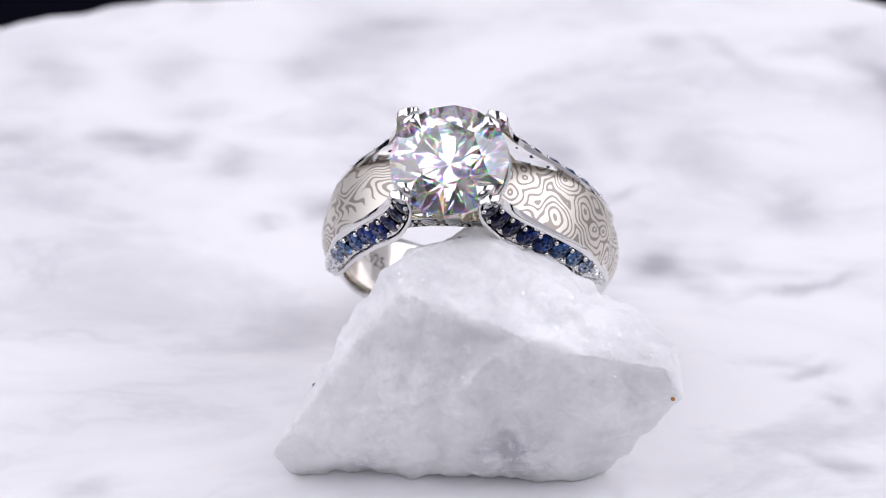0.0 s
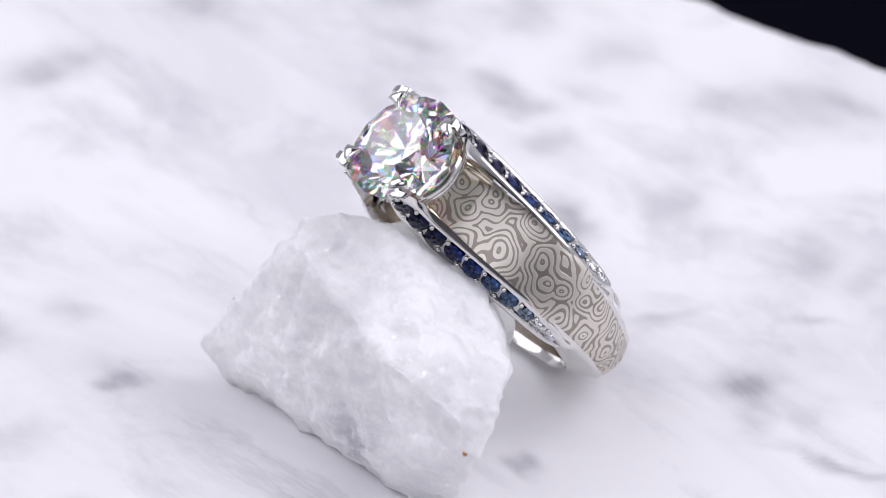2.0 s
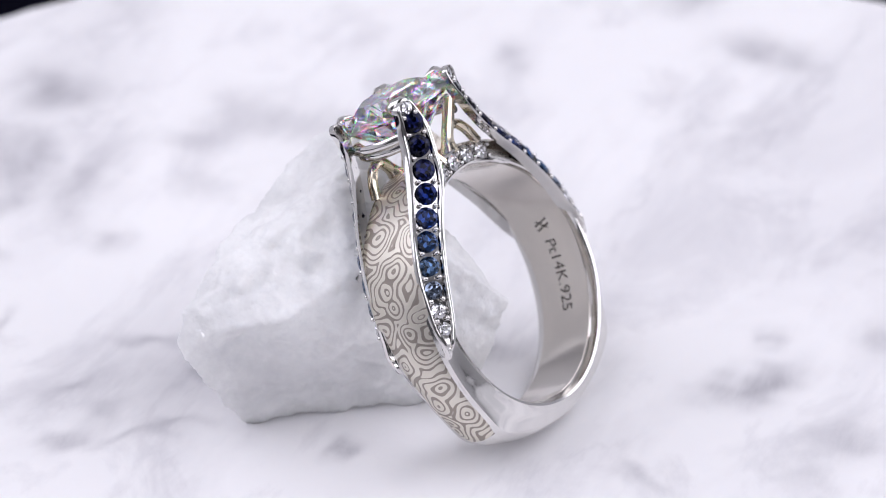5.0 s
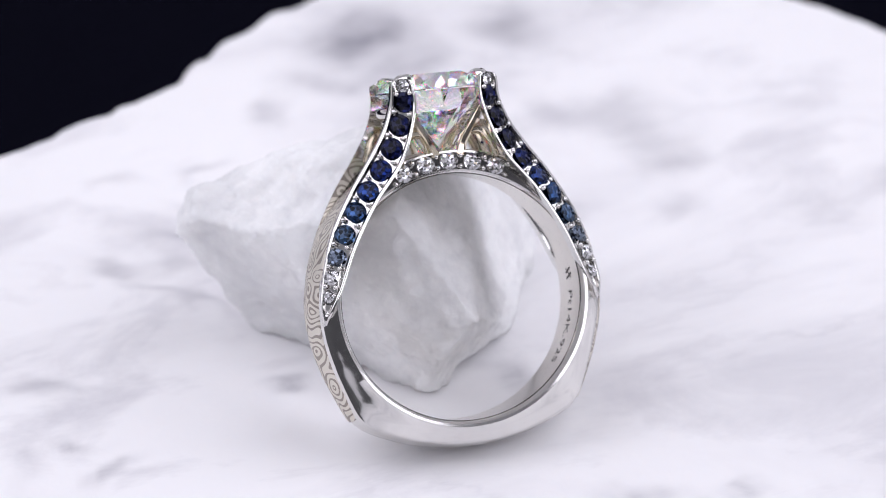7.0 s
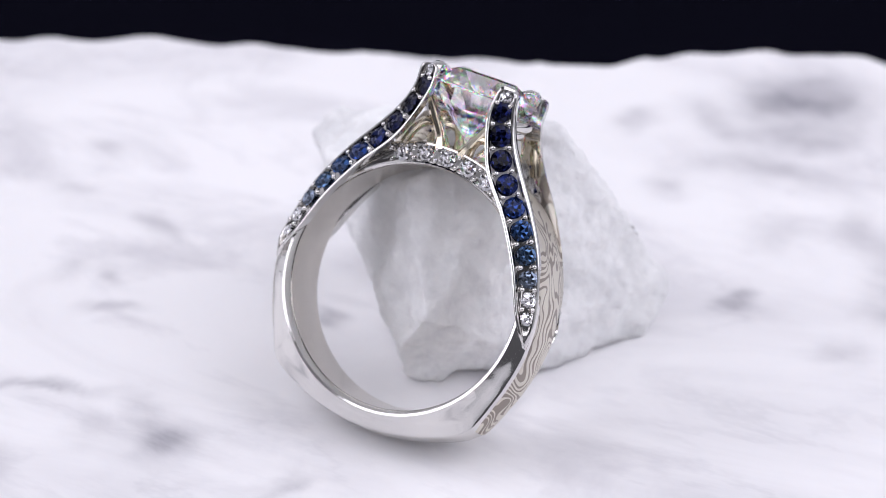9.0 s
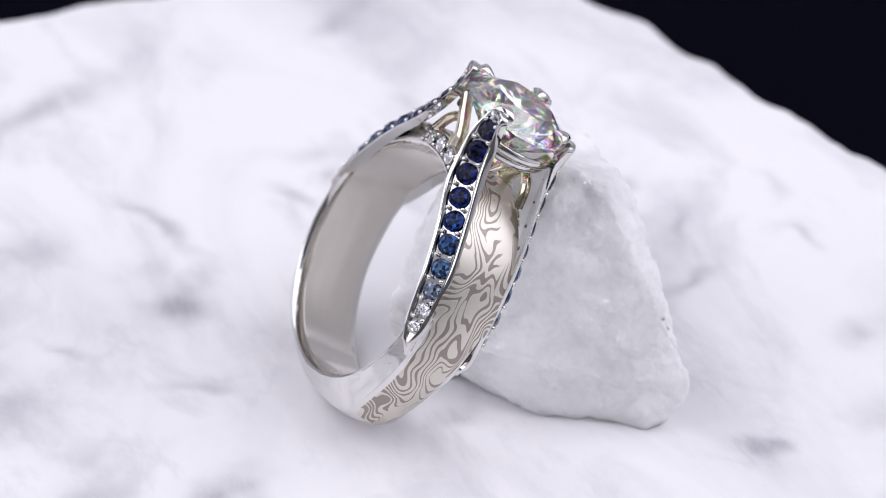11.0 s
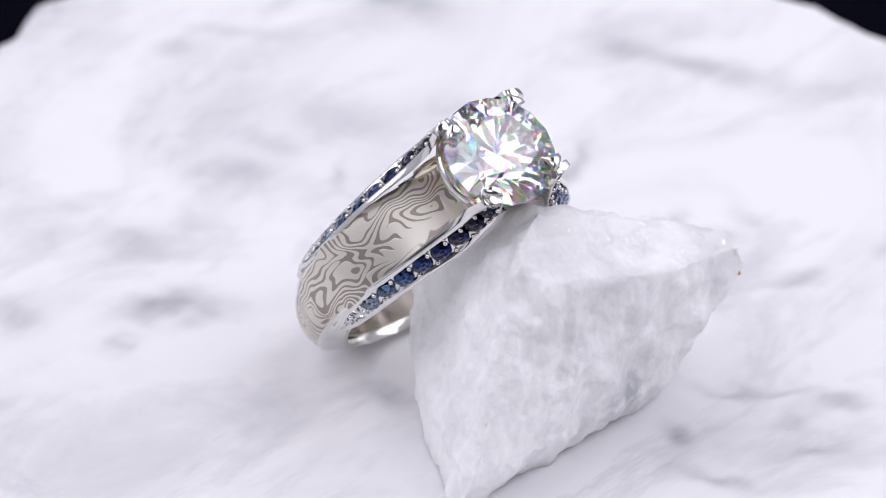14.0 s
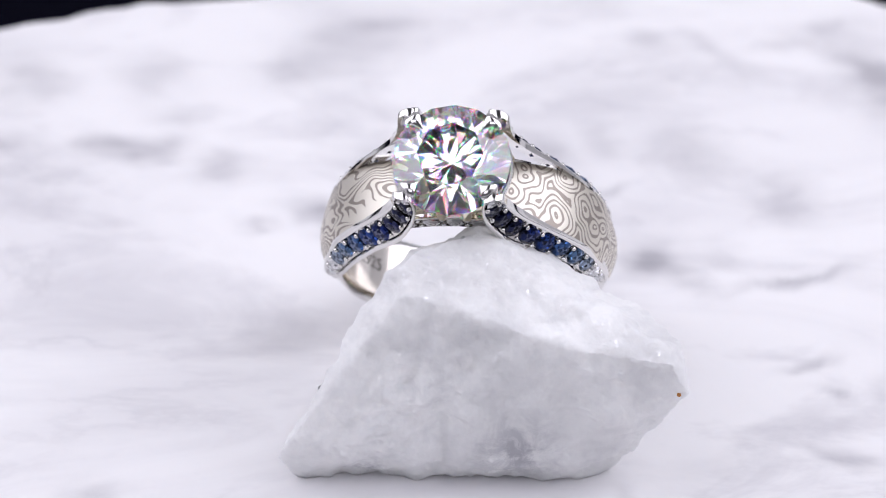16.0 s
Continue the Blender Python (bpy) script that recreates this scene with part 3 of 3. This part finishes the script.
def basket(parent):
    for s in (-1, 1):
        # double rail between the legs of one shoulder
        bm = bmesh.new()
        for z, r, rad in ((12.95, 3.72, 0.30), (12.35, 3.45, 0.30)):
            path = [Vector((s * (r * math.cos(a) + 0.15), r * math.sin(a) * 1.02, z)) * MM
                    for a in [radians(-50 + 100 * i / 24) for i in range(25)]]
            rings = []
            for q in path:
                o = Vector((q.x, q.y, 0)).normalized()
                rings.append([q + o * (rad * 0.75 * MM * math.cos(k * math.tau / 10)) + Vector((0, 0, rad * 1.15 * MM * math.sin(k * math.tau / 10))) for k in range(10)])
            loft(bm, rings)
        part("gallery_rail", bm, GOLD, parent, "curved double white gold rail under the stone")
        for sy in (-1, 1):
            bm = bmesh.new()
            path = curve_through([(2.7 * s, 2.5 * sy, 13.2), (2.0 * s, 2.2 * sy, 12.0), (1.25 * s, 1.9 * sy, 10.8), (0.85 * s, 1.8 * sy, 9.8)], 14)
            tube(bm, [q * MM for q in path], [0.40 * MM] * 10 + [(0.40 + 0.06 * k) * MM for k in range(5)], 10, 1.2)
            path = curve_through([(1.55 * s, 2.0 * sy, 11.3), (2.4 * s, 2.1 * sy, 11.35), (3.1 * s, 2.2 * sy, 10.6), (3.5 * s, 2.3 * sy, 9.4)], 12)
            tube(bm, [q * MM for q in path], 0.34 * MM, 10, 1.2)
            part("strut", bm, GOLD_RAW, parent, "curved warm-toned basket strut")


def stamp(parent):
    """Metal stamp inside the band, bent to its curve."""
    cu = bpy.data.curves.new("stamp", "FONT")
    cu.body, cu.size, cu.align_x = "Pt14K.925", 1.28, "LEFT"
    tmp = new("stamp", cu)
    bpy.context.view_layer.update()
    me = bpy.data.meshes.new_from_object(tmp.evaluated_get(bpy.context.evaluated_depsgraph_get()))
    bpy.data.objects.remove(tmp)
    bm = bmesh.new()
    bm.from_mesh(me)
    bmesh.ops.triangulate(bm, faces=bm.faces)
    for _ in range(2):
        long = [e for e in bm.edges if e.calc_length() > 0.5]
        bmesh.ops.subdivide_edges(bm, edges=long, cuts=1)
    bmesh.ops.triangulate(bm, faces=bm.faces)
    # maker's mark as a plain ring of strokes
    for k in range(2):
        bmesh.ops.create_cube(bm, size=1, matrix=pose(-1.35 + 0.4 * k, 0.45, 0, 0, 0, 20) @ Matrix.Diagonal((0.14, 1.3, 0.01, 1)))
    bmesh.ops.create_cube(bm, size=1, matrix=pose(-1.15, 0.45, 0, 0, 0, -40) @ Matrix.Diagonal((0.12, 1.0, 0.01, 1)))
    for v in bm.verts:
        deg = -(92 + math.degrees(v.co.x / HOLE))
        v.co = polar(deg, HOLE - 0.036 + v.co.z * 0.1, v.co.y - 0.28)
    me2 = mesh_of("stamp", bm, STAMP, False)
    part("stamp", me2, None, parent, "stamped metal mark reading Pt14K.925")


def build_ring():
    ring = new("engagement_ring")
    tagged(ring, "white gold ring with round clear stone and sapphires, leaning on rock", "ring")
    shank(ring)
    tinted_inside(ring)
    for s in (-1, 1):
        mokume_inlay(ring, s)
    for sx in (-1, 1):
        for sy in (-1, 1):
            b = leg(ring, sx, sy)
            claw(b, sx, sy)
    bridge(ring)
    basket(ring)
    stamp(ring)
    bm = brilliant(4.06 * MM, 2.28 * MM, 1.22 * MM, 0.12 * MM, 3.50 * MM)
    bmesh.ops.translate(bm, vec=(0, 0, 14.25 * MM), verts=bm.verts)
    part("centre_stone", bm, DIAMOND, ring, "large clear round brilliant-cut stone", False)
    return ring


def small_gem(material):
    return mesh_of("small_gem", brilliant(1.0 * MM, 0.56 * MM, 0.28 * MM, 0.04 * MM, 0.75 * MM), material, False)


def bead_mesh():
    bm = bmesh.new()
    bmesh.ops.create_icosphere(bm, subdivisions=2, radius=0.18 * MM)
    return mesh_of("bead", bm, GOLD)


BEAD_MESH = bead_mesh()
MELEE_MESH = small_gem(MELEE)
SAPPHIRE_MESHES = [small_gem(m) for m in SAPPHIRES]
SAPPHIRE_LABELS = ["very dark navy sapphire"] * 3 + ["deep blue sapphire"] * 2 + ["mid blue sapphire", "slate blue sapphire", "pale grey-blue sapphire"]

streak(-23.4, -42.8, -32, 2.7, 2.2, 0.50)
streak(-12.3, -46.6, -32, 2.7, 2.2, 0.50)
streak(-6.9, -39.8, -32, 2.7, 1.0, 0.40)
streak(17.2, -22.0, -32, 1.6, 0.7, 0.40)
streak(12.8, -20.5, -32, 1.2, 0.6, 0.25)
streak(10.8, -3.1, -32, 1.2, 0.5, 0.50)
streak(26.8, -9.3, -32, 1.6, 0.8, 0.35)
streak(26.1, -1.9, -32, 0.8, 0.5, 0.40)
streak(-8.1, 19.8, -32, 2.7, 1.2, 0.50)
streak(-13.7, 19.5, -32, 1.0, 0.5, 0.30)
streak(-41.4, 36.0, 20, 2.7, 2.6, 0.40)
streak(-32.4, 39.9, -70, 2.6, 2.3, 0.35)
streak(-24.1, 30.6, 20, 2.7, 1.3, 0.60)
streak(-33.9, 30.1, 20, 2.0, 1.0, 0.30)
streak(15.6, 15.3, 20, 2.1, 1.8, 0.60)
streak(18.6, 11.9, -70, 1.4, 0.8, 0.30)
streak(-16.1, -16.3, 20, 1.9, 0.6, 0.50)
streak(25.3, 11.9, 20, 3.3, 0.4, 0.45)
streak(26.2, 1.9, 20, 1.2, 0.5, 0.40)
streak(12.8, 23.8, 20, 1.7, 0.5, 0.30)
streak(-11.0, 41.7, 20, 2.7, 1.7, 0.35)
streak(30.2, -1.1, 20, 1.2, 0.6, 0.20)
streak(-24.4, -13.7, 20, 1.6, 1.0, 0.20)
streak(-57.7, -3.3, 61, 2.3, 1.8, 0.50)
streak(-51.2, 4.6, 61, 2.3, 1.7, 0.40)
streak(-22.5, 40.5, 61, 2.2, 2.1, 0.30)
streak(6.0, 17.3, 60, 1.2, 0.6, 0.30)
streak(5.2, -16.4, 60, 1.2, 0.8, 0.40)
streak(-4.7, -30.0, 60, 1.5, 1.3, 0.30)
streak(0.5, 26.5, 60, 1.3, 1.1, 0.30)
streak(34.2, 40.7, -71, 4.1, 1.7, 0.50)
streak(19.1, 30.6, -71, 2.6, 2.4, 0.30)
streak(-4.6, 28.5, -71, 2.4, 1.4, 0.35)
streak(44.5, 16.0, -71, 4.1, 1.3, 0.50)
streak(41.1, 20.6, -71, 1.8, 1.0, 0.30)
streak(25.9, 23.4, -71, 3.1, 1.2, 0.30)
streak(-4.6, 1.7, -71, 2.0, 1.0, 0.35)
streak(49.0, -10.6, -71, 2.7, 0.7, 0.40)
streak(53.8, -15.0, 19, 3.1, 2.3, 0.35)
streak(3.9, -20.4, -71, 2.4, 0.7, 0.40)
streak(36.2, -16.8, -71, 0.9, 0.8, 0.30)
streak(15.8, 46.3, -53, 1.3, 1.0, 0.30)
streak(21.8, 45.4, -53, 2.7, 0.9, 0.30)
streak(14.5, -16.3, -53, 3.2, 0.4, 0.35)
streak(-9.3, -45.0, 24, 2.7, 2.1, 0.45)
streak(-0.5, -38.0, 24, 1.8, 0.8, 0.40)
streak(-13.0, -40.8, 24, 2.6, 1.2, 0.40)
streak(-21.9, -30.0, -66, 2.3, 1.3, 0.30)
streak(35.5, -11.5, 24, 0.9, 0.8, 0.25)
streak(-26.7, -25.3, -84, 3.1, 2.6, 0.30)
streak(-17.8, 27.3, 2, 1.7, 1.2, 0.40)
streak(28.7, 45.9, 2, 2.7, 0.9, 0.30)
streak(-7.6, 45.7, 2, 3.6, 2.6, 0.30)
streak(-43.1, -12.8, -84, 1.4, 0.9, 0.30)
streak(-51.4, 21.7, -84, 1.8, 1.8, 0.50)
streak(-51.3, 8.9, -84, 1.8, 1.3, 0.40)
streak(-27.1, -20.7, 6, 2.4, 1.3, 0.30)
streak(-15.9, -26.5, 6, 1.9, 1.7, 0.25)
streak(7.6, 30.4, -33, 2.6, 1.2, 0.30)
streak(12.0, -23.8, -33, 2.3, 0.5, 0.30)
streak(14.5, -32.1, 10, 1.6, 0.5, 0.30)
streak(7.0, -32.5, 10, 1.2, 0.5, 0.30)
streak(-11.8, -34.7, 10, 3.5, 1.2, 0.35)
streak(-19.7, 35.4, 0, 2.2, 0.8, 0.25)
streak(31.6, 48.7, 0, 2.5, 0.8, 0.30)
streak(-4.9, 48.0, 0, 2.5, 1.2, 0.25)
streak(20.7, 15.2, -60, 2.0, 0.6, 0.22)
streak(12.2, 31.2, -60, 2.0, 0.9, 0.22)
# broad grey beside the rock: part vein, part the rock's soft shadow painted in
streak(8.2, -18.8, -53, 5.0, 2.6, 0.16)

ground_and_walls()
SLAB_OB = slab()
ROCK_OB = rock()
RING_OB = build_ring()

# the ring's seat on the turntable: leaning back on the rock
RING_AT = Matrix(((0.99171, 0.07232, -0.10617, 0.001259),
                  (-0.11742, 0.84552, -0.52088, 0.003266),
                  (0.05210, 0.52903, 0.84700, 0.009400),
                  (0, 0, 0, 1))) @ pose(0, 0, 0, 1.7)


def motions():
    times = [k * 0.25 for k in range(65)]
    for ob, rest in ((SLAB_OB, Matrix()), (ROCK_OB, Matrix()), (RING_OB, RING_AT)):
        walk(ob, [(t, pose(0, 0, 0, 0, 0, TURN * t) @ rest) for t in times])


motions()
